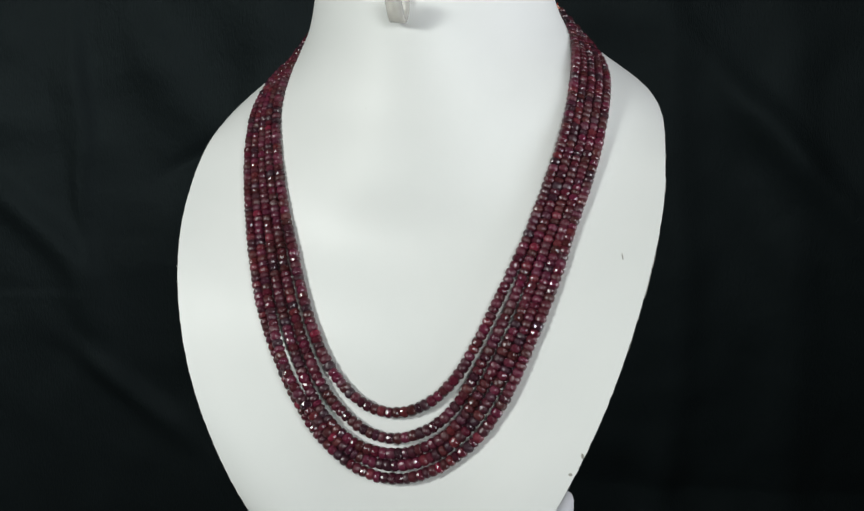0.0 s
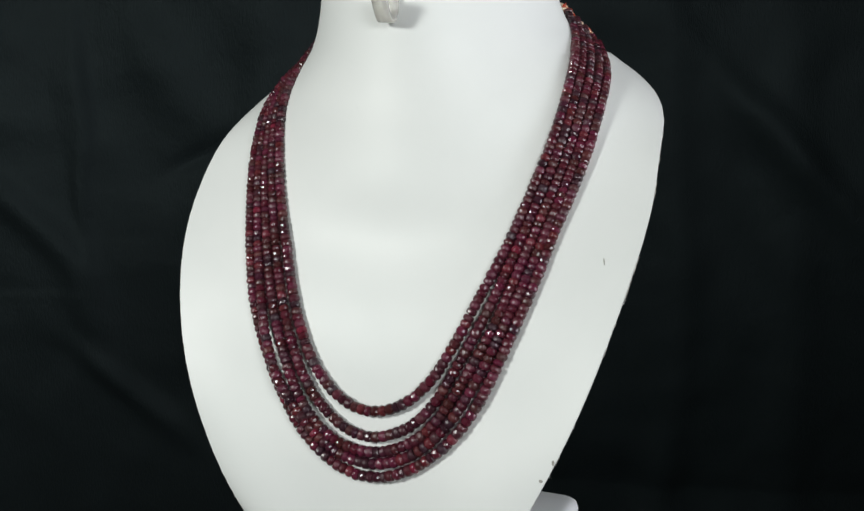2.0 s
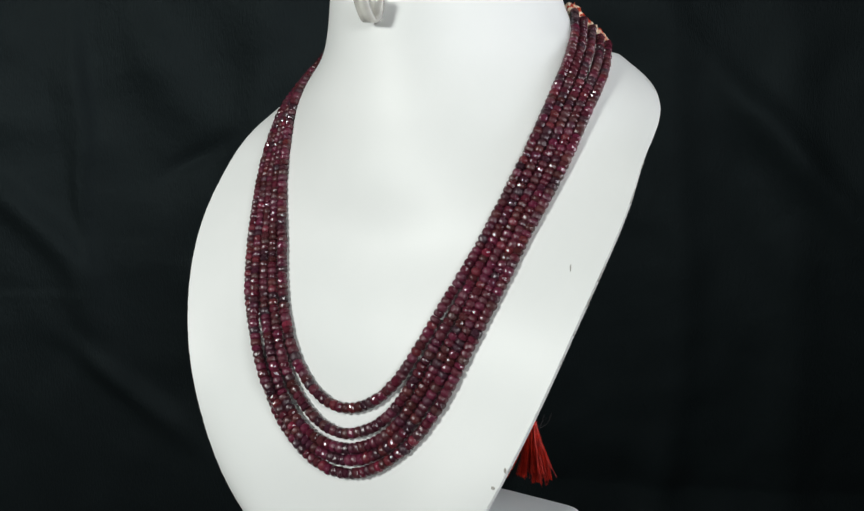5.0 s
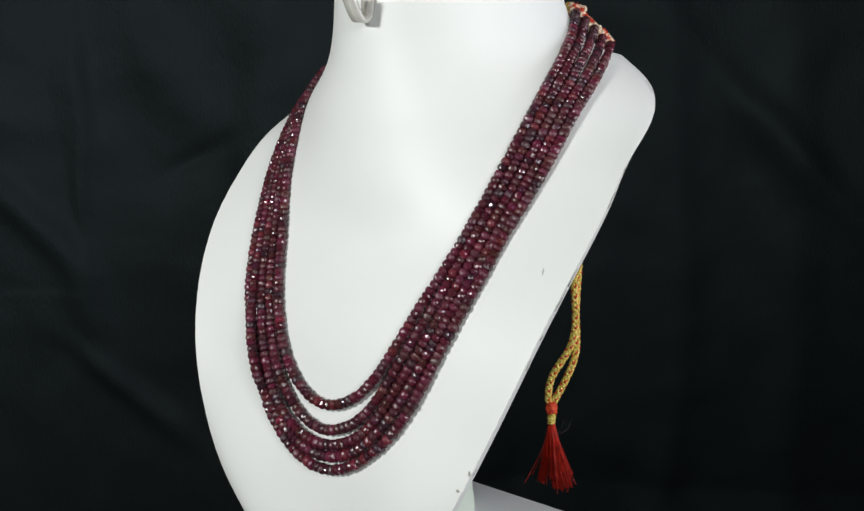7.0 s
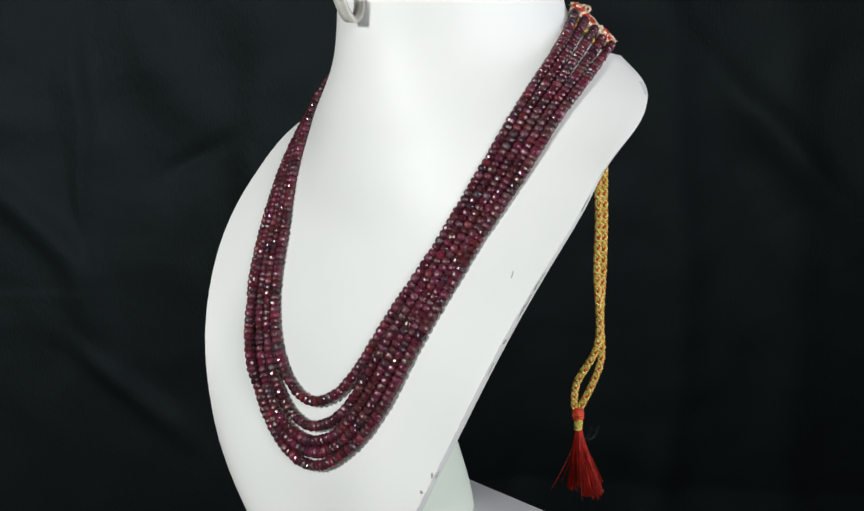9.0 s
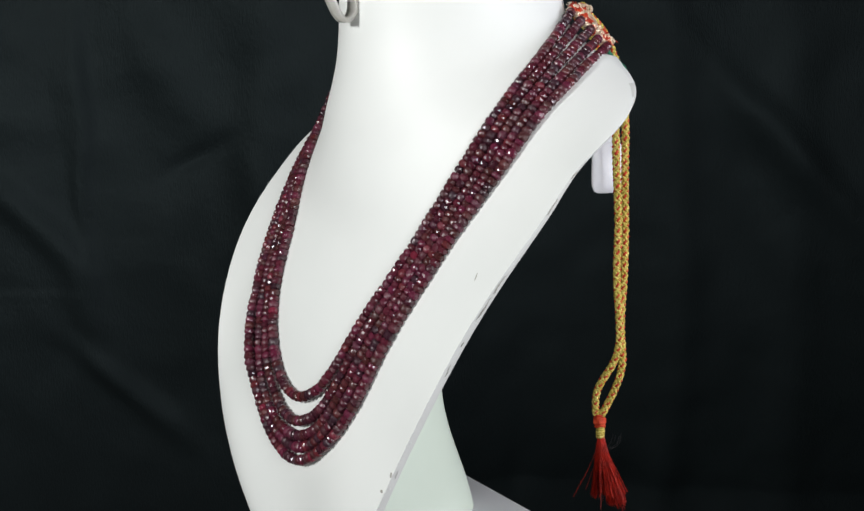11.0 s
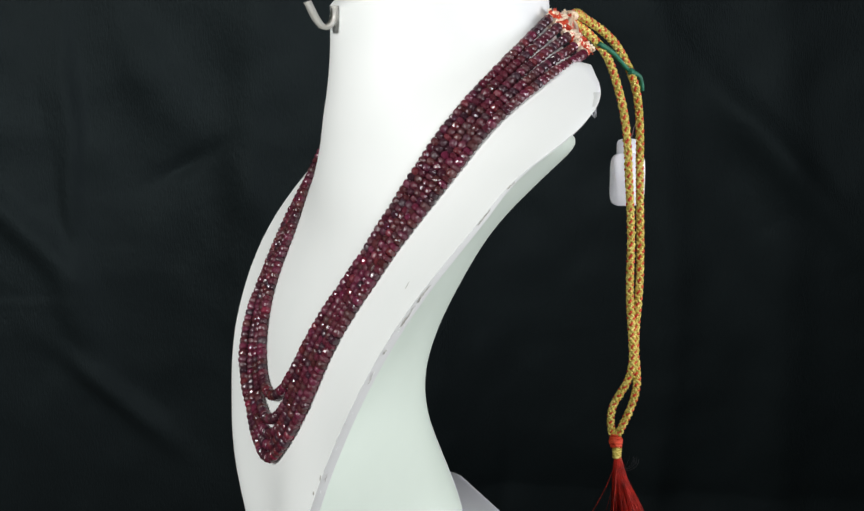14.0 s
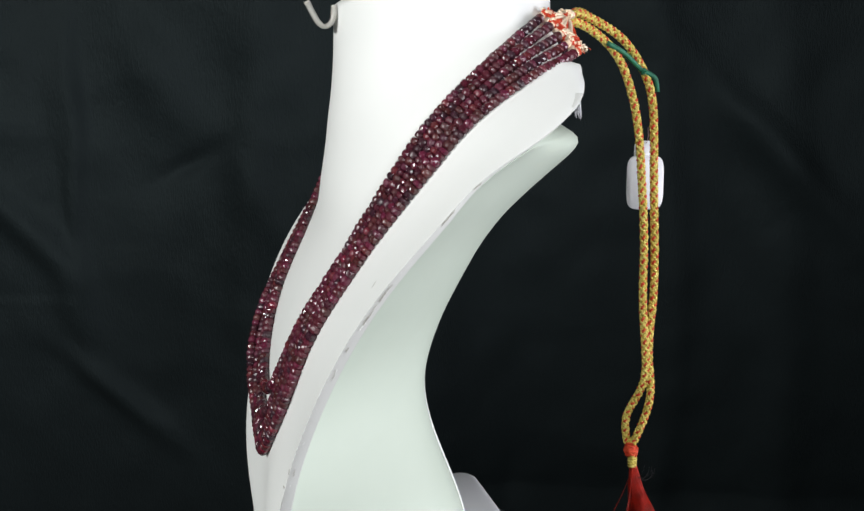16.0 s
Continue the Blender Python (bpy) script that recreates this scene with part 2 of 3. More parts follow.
def table():
    t = thing("table", "small table under a black cloth, the turntable on it", "table")
    part("tabletop", box(bmesh.new(), (-0.5, -0.5, -0.03), (0.5, 0.105, -0.004), 0.003), BLACKPLASTIC, t)
    for sx in (-0.45, 0.41):
        for sy in (-0.46, 0.05):
            part("leg", box(bmesh.new(), (sx, sy, -0.75), (sx + 0.04, sy + 0.04, -0.03), 0.003), BLACKPLASTIC, t)
    part("table_cover", box(bmesh.new(), (-0.5, -0.5, -0.004), (0.5, 0.105, 0.0), 0.001), TABLECLOTH, t, "black cloth lying flat")


def disc(bm, z0, z1, radius, bevel, sides=64):
    prof = [(radius - bevel, z0), (radius, z0 + bevel), (radius, z1 - bevel), (radius - bevel * 0.3, z1 - bevel * 0.3), (radius - bevel, z1)]
    ang = np.arange(sides) * 2 * math.pi / sides
    return loft(bm, [[(r * math.cos(a), r * math.sin(a), z) for a in ang] for r, z in prof])


def turntable():
    t = thing("turntable", "low round black turntable that carries the bust", "turntable")
    top = (H - 0.449) * S
    part("foot", disc(bmesh.new(), 0.0, 0.016, 0.055, 0.003), BLACKPLASTIC, t)
    part("platter", disc(bmesh.new(), 0.016, top, 0.064, 0.004), BLACKPLASTIC, t)
    return t


# ---- the bust ----
ZK = (-.46, -.40, -.34, -.28, -.22, -.17, -.13, -.10, -.075, -.055, -.035, -.015, .01, .05)
WIDE = (.0711, .1067, .1401, .1674, .1866, .1971, .1994, .1957, .1868, .1682, .1392, .1152, .0943, .0755)
FRONT = (.1359, .1330, .1302, .1225, .1044, .0814, .0763, .0723, .0694, .0669, .0652, .0642, .0640, .0634)
EDGE = (.1003, .1288, .1302, .1167, .0921, .0597, .0244, -.0090, -.0525, -.0797, -.0838, -.0560, -.0302, -.0036)
ROUND = (-.4995, -.4290, -.3554, -.2702, -.1744, -.1166, -.0945, -.1590, -.2857, -.3906, -.4965, -.5596, -.6183, -.7052)
HOLLOW = (.0067, .0073, .0049, -.0025, -.0016, -.0039, -.0112, -.0143, -.0104, -.0081, -.0056, -.0053, -.0045, -.0030)


def mid(z):
    """The bust leans a little: its middle at the height z."""
    return .0065 - .0345 * (z + .2)


def form(z):
    """Half width, front, edge, roundness and hollow of the bust at the height z."""
    return natural(ZK, WIDE, z), natural(ZK, FRONT, z), natural(ZK, EDGE, z), np.exp(natural(ZK, ROUND, z)), natural(ZK, HOLLOW, z)


def uneven(z):
    """How much further forward the rim lies on the bust's right side and on its left side than the fair curve."""
    return np.interp(z, (-.37, -.33, -.28, -.20, -.12, -.06), (0, .0010, .0032, .0035, .0024, 0)), np.interp(z, (-.44, -.36, -.20, -.12), (0, .0022, .0022, 0))


def half_width(z, u):
    """The bust is a little narrower on its right side."""
    return natural(ZK, WIDE, z) - np.where(u < mid(z), 0.6 * uneven(z)[0], 0)


def skin(u, z):
    """How far forward the bust's front lies at (u, z)."""
    w, front, edge, k, c = form(z)
    a = np.clip(abs(u - mid(z)) / half_width(z, u), 0, 1)
    right, left = uneven(z)
    return edge + (front - edge) * (1 - a * a) ** k + 4 * c * a * a * (1 - a * a) + np.where(u < mid(z), right, left) * a ** 6


def shell_rings(z_low, z_high, count):
    rings = []
    ph = np.linspace(0, math.pi, 73)
    for z in np.linspace(z_low, z_high, count):
        w, front, edge, k, c = (float(a) for a in form(z))
        deep = float(np.interp(z, [-.13, -.095, -.066, -.055, -.046, -.038, -.026, -.015, .01], [.011, .006, .0025, .0065, .0095, .014, .034, .055, .080]))
        ring = []
        right, left = uneven(z)
        for a in ph:
            worn = 0.0006 * noise.noise((0, z * 190, 1.0 + (a > 1.6))) * max(0.0, 1 - 6 * math.sin(a))
            q = math.cos(a) ** 2
            ring.append((mid(z) + (w + worn - (0 if a < 1.57 else .6 * right)) * math.cos(a), edge + (front - edge) * math.sin(a) ** (2 * k) + 4 * c * q * (1 - q) + (left if a < 1.57 else right) * q ** 3, z))
        for a in np.linspace(math.pi, 2 * math.pi, 32)[1:-1]:
            s = -math.sin(a)
            ring.append((mid(z) + (w - (.6 * right if a < 4.71 else 0)) * math.cos(a), edge + (right if a < 4.71 else 0) - deep * s ** (0.32 if deep < .03 else 1.0), z))
        # the neck is cut off on a slant that rises to the back
        slant = max(0.0, (z + .014) / .0265) ** 2 * 0.5
        rings.append([P(u, v, z + slant * (.064 - v)) for u, v, z in ring])
    return rings


def back_rings():
    zb = (-.45, -.40, -.35, -.30, -.25, -.20, -.15, -.11, -.098, -.0925, -.084)
    deep = (-0.0469, -0.0344, -0.0158, -0.0051, -0.0159, -0.0399, -0.0745, -0.1220, -0.1345, -0.1345, -0.1220)
    slim = (1.1279, 1.1152, 0.9760, 0.7989, 0.7793, 0.8844, 0.9651, 1.0115, 1.0160, 1.0180, 1.0200)
    rings = []
    for z in np.linspace(-.428, -.0845, 90):
        w, front, edge, k, c = (float(a) for a in form(z))
        half, back = (w - .012) * float(natural(zb, slim, z)), float(natural(zb, deep, z))
        ring = [P(mid(z) + half * math.cos(a), edge - .008 + (back - edge + .008) * math.sin(a) ** 2.764, z) for a in np.linspace(0, math.pi, 49)]
        ring += [P(mid(z) + half * math.cos(a) * 0.98, edge - .004, z) for a in np.linspace(math.pi, 0, 17)[1:-1]]
        rings.append(ring)
    return rings


def base_plate(bm):
    lo, hi = (H - .449) * S, (H - .4185) * S
    def outline(grow):
        pts = []
        for cu, cv, start in ((.107, .088, 0), (-.066, .088, 90), (-.066, -.058, 180), (.107, -.058, 270)):
            for a in np.radians(start + np.linspace(0, 90, 10)):
                pts.append(((cu + (.016 + grow) * math.cos(a)) * S, -(cv + (.016 + grow) * math.sin(a)) * S))
        return pts
    return loft(bm, [[(x, y, z) for x, y in outline(g)] for g, z in ((-.006, lo), (0, lo + .002), (0, hi - .004), (-.0015, hi - .0015), (-.006, hi))])


def strip(bm, run, half, thick):
    """A flat band of the given half width along a run in the plane of v and z; it widens along x."""
    rings = []
    for p, (t, a, b) in zip(run, frames_along(run)):
        out = np.cross(t, (1, 0, 0))
        out /= np.linalg.norm(out)
        x = np.array((1.0, 0, 0))
        rings.append([p - half * x - thick * out, p + half * x - thick * out, p + half * x + thick * out, p - half * x + thick * out])
    return loft(bm, rings)


def bust():
    t = thing("display_bust", "white leatherette necklace display bust on a flat base", "display bust")
    bm = bmesh.new()
    loft(bm, shell_rings(-.447, .0125, 150))
    shell = part("shell", bm, WHITE, t)
    shell.data.materials.append(GREYED_RIM)
    for e in shell.data.edges:      # a crisp edge where the face turns into the rim
        a, b = sorted(e.vertices)
        if b - a == 103 and a % 103 in (0, 72) and shell.data.vertices[a].co.z < (H - .05) * S:
            e.use_edge_sharp = True
    # faces turned to the back take the greyed colour, darker than the front
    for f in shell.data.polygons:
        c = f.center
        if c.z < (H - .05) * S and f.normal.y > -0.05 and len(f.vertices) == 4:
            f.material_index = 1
    part("back_support", loft(bmesh.new(), back_rings()), BACK, t, "pale green-white backing with a worn edge")
    spine = back_rings()
    part("seam", tube(bmesh.new(), np.array([tuple(r[24] + Vector((0, -.0004, 0))) for r in spine]), .0011, 8), WHITE, t, "raised white seam down the backing")
    part("base_plate", base_plate(bmesh.new()), FOOT, t, "flat white base with rounded corners")
    hook = path([P(.0065, v, z) for v, z in ((.0652, .014), (.0656, .006), (.0685, -.0005), (.0735, -.0028), (.078, .0005), (.0825, .008), (.087, .017))], 28)
    part("earring_hook", strip(bmesh.new(), hook, .0034, .0010), CLEAR, t, "bent strip of yellowed clear plastic")
    rnd = random.Random(4)
    bm = bmesh.new()
    for k in range(46):
        a = P(.140 + rnd.uniform(-.006, .006), -.086, -.050 + rnd.uniform(-.003, .003))
        run = path([a, a + Vector((rnd.uniform(-.001, .002), .0015, -.002)), a + Vector((rnd.uniform(-.001, .002), .003, -.006 - rnd.uniform(0, .004)))], 8)
        tube(bm, run, np.linspace(.0003, .00012, 8), 4)
    tagged(part("frayed_lining", bm, TAGPLASTIC, t, "frayed grey-white lining threads"), kind="stuff")
    bm = bmesh.new()
    for k in range(18):
        z, side = rnd.uniform(-.42, -.06), rnd.choice((-1, 1))
        w, front, edge, e, c = (float(q) for q in form(z))
        a = P(mid(z) + side * (w - .0008), edge - rnd.uniform(0, .0015), z)
        far = Vector((side * rnd.uniform(.0004, .0012), rnd.uniform(-.0003, .0008), rnd.uniform(-.001, .001)))
        tube(bm, path([a, a + far * .6, a + far + Vector((0, 0, rnd.uniform(-.0008, .0008)))], 5), np.linspace(.0007, .0002, 5) * rnd.uniform(.25, .5), 4)
    tagged(part("rim_burr", bm, WHITE, t, "tiny torn burrs along the rim"), kind="stuff")
    bm = bmesh.new()
    for k in range(15):
        z, side = rnd.uniform(-.43, -.08), 1 if k % 4 else -1
        run = []
        long = rnd.uniform(.003, .012)
        for q in np.linspace(z, z + long, 6):
            w, front, edge, e, c = (float(a) for a in form(q))
            run.append(P(mid(q) + side * (w + .0001), edge - .0012 + rnd.uniform(-.0006, .0006), q))
        tube(bm, np.array([tuple(a) for a in run]), np.array((.0001, .0002, .00024, .00015, .0002, .0001)) * rnd.uniform(.5, 1.0), 5)
    tagged(part("edge_wear", bm, SMUDGE, t, "brown-grey nicks worn into the rim"), kind="stuff")
    for u, z, wide, tall, lean in ((.1788, -.1755, .0003, .0018, 12), (.1545, -.3258, .0009, .0007, 0), (.1625, -.312, .0006, .0012, 8)):
        v = float(skin(u, z))
        n = Vector((-(skin(u + .002, z) - skin(u - .002, z)) / .004, -1, -(skin(u, z + .002) - skin(u, z - .002)) / .004)).normalized()
        bm = bmesh.new()
        bmesh.ops.create_icosphere(bm, subdivisions=2, radius=1)
        turn = n.to_track_quat("Z", "Y").to_matrix().to_4x4() @ pose(0, 0, 0, 0, 0, lean)
        bmesh.ops.transform(bm, verts=bm.verts, matrix=Matrix.Translation(P(u, v, z)) @ turn @ Matrix.Diagonal((wide, tall, .00012, 1)))
        part("scuff", bm, SMUDGE, t, "small dark scuff mark")
    return t


# ---- the necklace ----
STRANDS = (
    ((-.1195, -.1359, -.1474, -.1411, -.1278, -.1118, -.0920, -.0665, -.0336, .0111, .0597, .0951, .1160, .1304, .1395, .1485, .1512, .1441, .1212),
     (-.0980, -.0447, -.0066, .0271, .0586, .0853, .1084, .1242, .1332, .1342, .1342, .1259, .1119, .0907, .0621, .0303, -.0040, -.0445, -.0950),
     (-.0190, -.0420, -.0753, -.1126, -.1522, -.1938, -.2377, -.2816, -.3210, -.3429, -.3277, -.2910, -.2446, -.1998, -.1570, -.1159, -.0759, -.0445, -.0230)),
    ((-.1154, -.1297, -.1394, -.1356, -.1224, -.1073, -.0875, -.0646, -.0324, .0116, .0597, .0910, .1113, .1260, .1356, .1433, .1447, .1365, .1162),
     (-.0940, -.0471, -.0081, .0249, .0548, .0816, .1102, .1302, .1350, .1334, .1321, .1229, .1086, .0849, .0572, .0271, -.0068, -.0470, -.0910),
     (-.0125, -.0347, -.0664, -.1045, -.1435, -.1844, -.2280, -.2714, -.3105, -.3327, -.3165, -.2785, -.2335, -.1887, -.1468, -.1055, -.0666, -.0369, -.0165)),
    ((-.1114, -.1246, -.1325, -.1293, -.1160, -.1005, -.0817, -.0599, -.0324, .0111, .0581, .0863, .1066, .1192, .1295, .1373, .1385, .1301, .1114),
     (-.0895, -.0444, -.0062, .0255, .0535, .0784, .1038, .1222, .1310, .1326, .1305, .1209, .1058, .0819, .0555, .0275, -.0056, -.0442, -.0865),
     (-.0060, -.0297, -.0612, -.0990, -.1378, -.1780, -.2204, -.2625, -.3034, -.3237, -.3075, -.2686, -.2256, -.1820, -.1404, -.0993, -.0614, -.0316, -.0100)),
    ((-.1068, -.1199, -.1255, -.1232, -.1102, -.0949, -.0765, -.0562, -.0293, .0124, .0561, .0822, .1002, .1131, .1239, .1315, .1322, .1241, .1060),
     (-.0840, -.0422, -.0048, .0255, .0514, .0744, .0980, .1172, .1273, .1313, .1281, .1181, .1014, .0778, .0532, .0273, -.0049, -.0419, -.0810),
     (.0010, -.0247, -.0552, -.0921, -.1305, -.1696, -.2103, -.2510, -.2896, -.3116, -.2954, -.2563, -.2151, -.1734, -.1325, -.0918, -.0552, -.0261, -.0030)),
    ((-.1023, -.1153, -.1186, -.1165, -.1046, -.0899, -.0724, -.0528, -.0277, .0119, .0532, .0782, .0944, .1080, .1186, .1264, .1267, .1194, .1010),
     (-.0780, -.0394, -.0038, .0252, .0487, .0698, .0910, .1119, .1235, .1284, .1244, .1133, .0945, .0728, .0506, .0263, -.0043, -.0390, -.0750),
     (.0070, -.0197, -.0489, -.0837, -.1208, -.1584, -.1962, -.2348, -.2713, -.2927, -.2772, -.2401, -.2008, -.1626, -.1233, -.0842, -.0497, -.0212, .0030)),
)
BEAD = .0046        # radius of a bead at the lowest part of a strand


def strand_run(us, vs, zs, count):
    k = np.arange(len(us))
    at = np.linspace(0, len(us) - 1, count * 8)
    u, v, z = (natural(k, c, at) for c in (us, vs, zs))
    v = v + .3 * uneven(z)[0] * np.clip(-(u - mid(z)) / .10, 0, 1)
    lie = np.array([skin(a, b) for a, b in zip(u, z)])
    inside = (np.abs(u - mid(z)) < 0.96 * natural(ZK, WIDE, z)) & (z < -.045)
    v = np.where(inside, np.maximum(v, lie + .0036), v)
    for _ in range(30):
        v[1:-1] = (v[:-2] + 2 * v[1:-1] + v[2:]) / 4
    pts = np.array([tuple(P(*q)) for q in zip(u, v, z)])
    e = np.r_[0, np.cumsum(np.linalg.norm(np.diff(pts, axis=0), axis=1))]
    return pts, e


def bead_meshes():
    """A dozen hand-cut rondelles, each with its own slightly uneven facets; the axis is z, the radius 1."""
    rnd, out = random.Random(7), []
    for n in range(12):
        bm = bmesh.new()
        sides = 12 if n % 3 else 13
        half = rnd.uniform(.56, .68)
        rings = []
        for z, r, turn in ((-half, .66, 0.0), (-.40, .91, .5), (0.0, 1.0, 1.0), (.40, .91, 1.5), (half, .66, 2.0)):
            ring = []
            for k in range(sides):
                a = (k + turn + rnd.uniform(-.10, .10)) * 2 * math.pi / sides
                q = r * rnd.uniform(.95, 1.04)
                ring.append(bm.verts.new((q * math.cos(a), q * math.sin(a), z + rnd.uniform(-.06, .06))))
            rings.append(ring)
        for r0, r1 in zip(rings, rings[1:]):
            for k in range(sides):
                bm.faces.new((r0[k], r0[(k + 1) % sides], r1[k]))
                bm.faces.new((r0[(k + 1) % sides], r1[(k + 1) % sides], r1[k]))
        bm.faces.new(rings[0][::-1])
        bm.faces.new(rings[-1])
        bmesh.ops.recalc_face_normals(bm, faces=bm.faces)
        out.append(mesh_of("bead", bm, RUBY, smooth=False))
    return out


def strand(necklace, lists, beads, rnd):
    pts, e = strand_run(*lists, 240)
    bm = bmesh.new()
    tube(bm, pts[::6], .0005, 5)
    line = part("strand", bm, THREAD, necklace, "strung dark ruby rondelle beads")
    s = 0.0
    while s < e[-1]:
        way = abs(s / e[-1] - 0.5) * 2
        r = BEAD * S * (1.0 - .16 * way) * rnd.uniform(.95, 1.04)
        thick = r * rnd.uniform(1.05, 1.42)
        at = s + thick / 2
        if at > e[-1]:
            break
        p = Vector([np.interp(at, e, pts[:, k]) for k in range(3)])
        q = Vector([np.interp(min(at + .002, e[-1]), e, pts[:, k]) for k in range(3)])
        b = Vector([np.interp(max(at - .002, 0), e, pts[:, k]) for k in range(3)])
        ob = new("bead", rnd.choice(beads))
        ob.parent = line
        turn = (q - b).to_track_quat("Z", "Y").to_matrix().to_4x4()
        tilt = pose(0, 0, 0, rnd.uniform(-5, 5), rnd.uniform(-5, 5), rnd.uniform(0, 360))
        jog = Vector((rnd.uniform(-1, 1), rnd.uniform(-1, 1), rnd.uniform(-1, 1))) * .00012
        ob.matrix_basis = Matrix.Translation(p + jog) @ turn @ tilt @ Matrix.Diagonal((r, r, thick / 1.2, 1))
        s += thick * 1.0


def braid(parent, points, radius, turns, label):
    """A braided cord: a core with gold yarns wound both ways and a red one among them."""
    run = path(points, 900)
    fr = frames_along(run)
    cord = part("braided_cord", tube(bmesh.new(), run[::6], radius * 0.45, 8), GOLD, parent, label)
    turn = turns * 2 * math.pi * np.linspace(0, 1, len(run))
    wob = random.Random(turns)
    for k in range(8):
        way = 1 if k % 2 else -1
        ang = way * turn + k * math.pi / 4
        weave = radius * (0.62 + 0.17 * way * np.sin(4 * turn))
        yarn = np.array([p + w * (math.cos(a) * s + math.sin(a) * b) for p, (t, s, b), a, w in zip(run, fr, ang, weave)])
        red = k in (1, 5)
        fat = np.interp(np.arange(len(run)), np.arange(0, len(run) + 9, 9), [wob.uniform(.86, 1.14) for _ in range(len(run) // 9 + 2)][:len(range(0, len(run) + 9, 9))])
        part("red_yarn" if red else "gold_yarn", tube(bmesh.new(), yarn, radius * (0.36 if red else 0.40) * fat, 6), ORANGE if red else GOLD, cord,
             "orange-red yarn woven through the gold" if red else "")
    return cord


def wrap(bm, centre, axis, r, count, thick, rnd):
    """A few uneven turns of thread wound about an axis."""
    axis = Vector(axis).normalized()
    side = axis.orthogonal().normalized()
    other = axis.cross(side)
    pts, n = [], count * 14
    for i in range(n):
        a = 2 * math.pi * i / 14
        q = r * (1 + rnd.uniform(-.10, .10))
        pts.append(tuple(Vector(centre) + axis * ((i / n - .5) * count * thick * 1.7) + side * (q * math.cos(a)) + other * (q * math.sin(a))))
    tube(bm, np.array(pts), thick, 5)


def coil(parent, centre, axis, r, count, thick, rnd, red):
    wrap(bm := bmesh.new(), centre, axis, r, count, thick, rnd)
    return part("orange_coil" if red else "gold_coil", bm, ORANGE if red else PALEGOLD, parent, "orange-red thread" if red else "")


def end_binding(necklace, side, rnd):
    """Gold and orange threads bound round the five strand ends."""
    k, j = (-1, -2) if side > 0 else (0, 1)
    tips = [P(us[k], vs[k], zs[k]) for us, vs, zs in STRANDS]
    ends = [e + Vector((-.0022 * side, .0008, 0)) for e in tips]
    d = sum(((e - P(us[j], vs[j], zs[j])).normalized() for e, (us, vs, zs) in zip(tips, STRANDS)), Vector()).normalized()
    core = path([e + d * .0030 for e in ends], 24)
    binding = part("end_binding", tube(bmesh.new(), core, .0011, 8), PALEGOLD, necklace, "gold and orange thread bound round the strand ends")
    for e in ends:
        coil(binding, e + d * .0004, d, .0015, 3, .0005, rnd, False)
        coil(binding, e + d * .0022, d, .0015, 2, .0005, rnd, rnd.random() < .4)
    a, b = ends[0], ends[-1]
    for i in range(17):
        c = a.lerp(b, i / 15.2) + d * .0036 + Vector([rnd.uniform(-.0005, .0005) for _ in range(3)])
        coil(binding, c, (b - a) + Vector([rnd.uniform(-.004, .004) for _ in range(3)]), .0013 + .0004 * (i % 2), 2, .00045, rnd, i % 5 in (1, 3, 4))
    for i in range(14):
        c = a.lerp(b, rnd.uniform(0, 1.1)) + d * rnd.uniform(.003, .0062)
        coil(binding, c, Vector([rnd.uniform(-1, 1) for _ in range(3)]), .0012, 2, .0004, rnd, i % 3 > 0)
    for i in range(44):
        c = a.lerp(b, (i % 22) / 20.5) + d * (rnd.uniform(.0012, .0034) if i < 22 else rnd.uniform(.0036, .0058)) + Vector([rnd.uniform(-.0007, .0007) for _ in range(3)])
        way = (b - a).normalized() + Vector([rnd.uniform(-.8, .8) for _ in range(3)])
        coil(binding, c, way, .0011, 2, .0006, rnd, i % 5 in (1, 3))
    if side > 0:                    # the knot that ties the cord to the binding
        knot = P(.083, -.1015, .004)
        for i in range(9):
            c = knot + Vector([rnd.uniform(-.0024, .0024) for _ in range(3)])
            coil(binding, c, Vector([rnd.uniform(-1, 1) for _ in range(3)]), .0012, 2, .0006, rnd, i % 2 > 0)
        for i in range(10):         # yarns gathered from the binding into the knot
            c = a.lerp(b, i / 9) + d * .004
            sag = (c + knot) / 2 + d * .0012 + Vector([rnd.uniform(-.0006, .0006) for _ in range(3)])
            part("tie_yarn", tube(bmesh.new(), path([c, sag, knot], 10), .0009, 6), ORANGE if i % 3 == 1 else PALEGOLD, binding)
        for i in range(22):
            c = a.lerp(b, .96) + d * .0035
            way = (d + Vector([rnd.uniform(-.8, .8) for _ in range(3)])).normalized()
            part("frayed_end", tube(bmesh.new(), path([c, c + way * .002, c + way * .0034 + Vector([rnd.uniform(-.001, .001) for _ in range(3)])], 6), .00022, 4), ORANGE, binding)
    for i in range(26):
        c = a.lerp(b, rnd.uniform(-.03, 1.08)) + d * rnd.uniform(.002, .006)
        way = Vector([rnd.uniform(-1, 1) for _ in range(3)]).normalized()
        loop = [c, c + way * .0016 + d * .0006, c + way * .0024 + Vector([rnd.uniform(-.001, .001) for _ in range(3)])]
        part("loose_thread", tube(bmesh.new(), path(loop, 6), .00016, 4), ORANGE if i % 2 else PALEGOLD, binding, "frayed thread end")


PIVOT = P(.105, -.088, .004)


def hung(points):
    return [P(*p) - PIVOT for p in points]


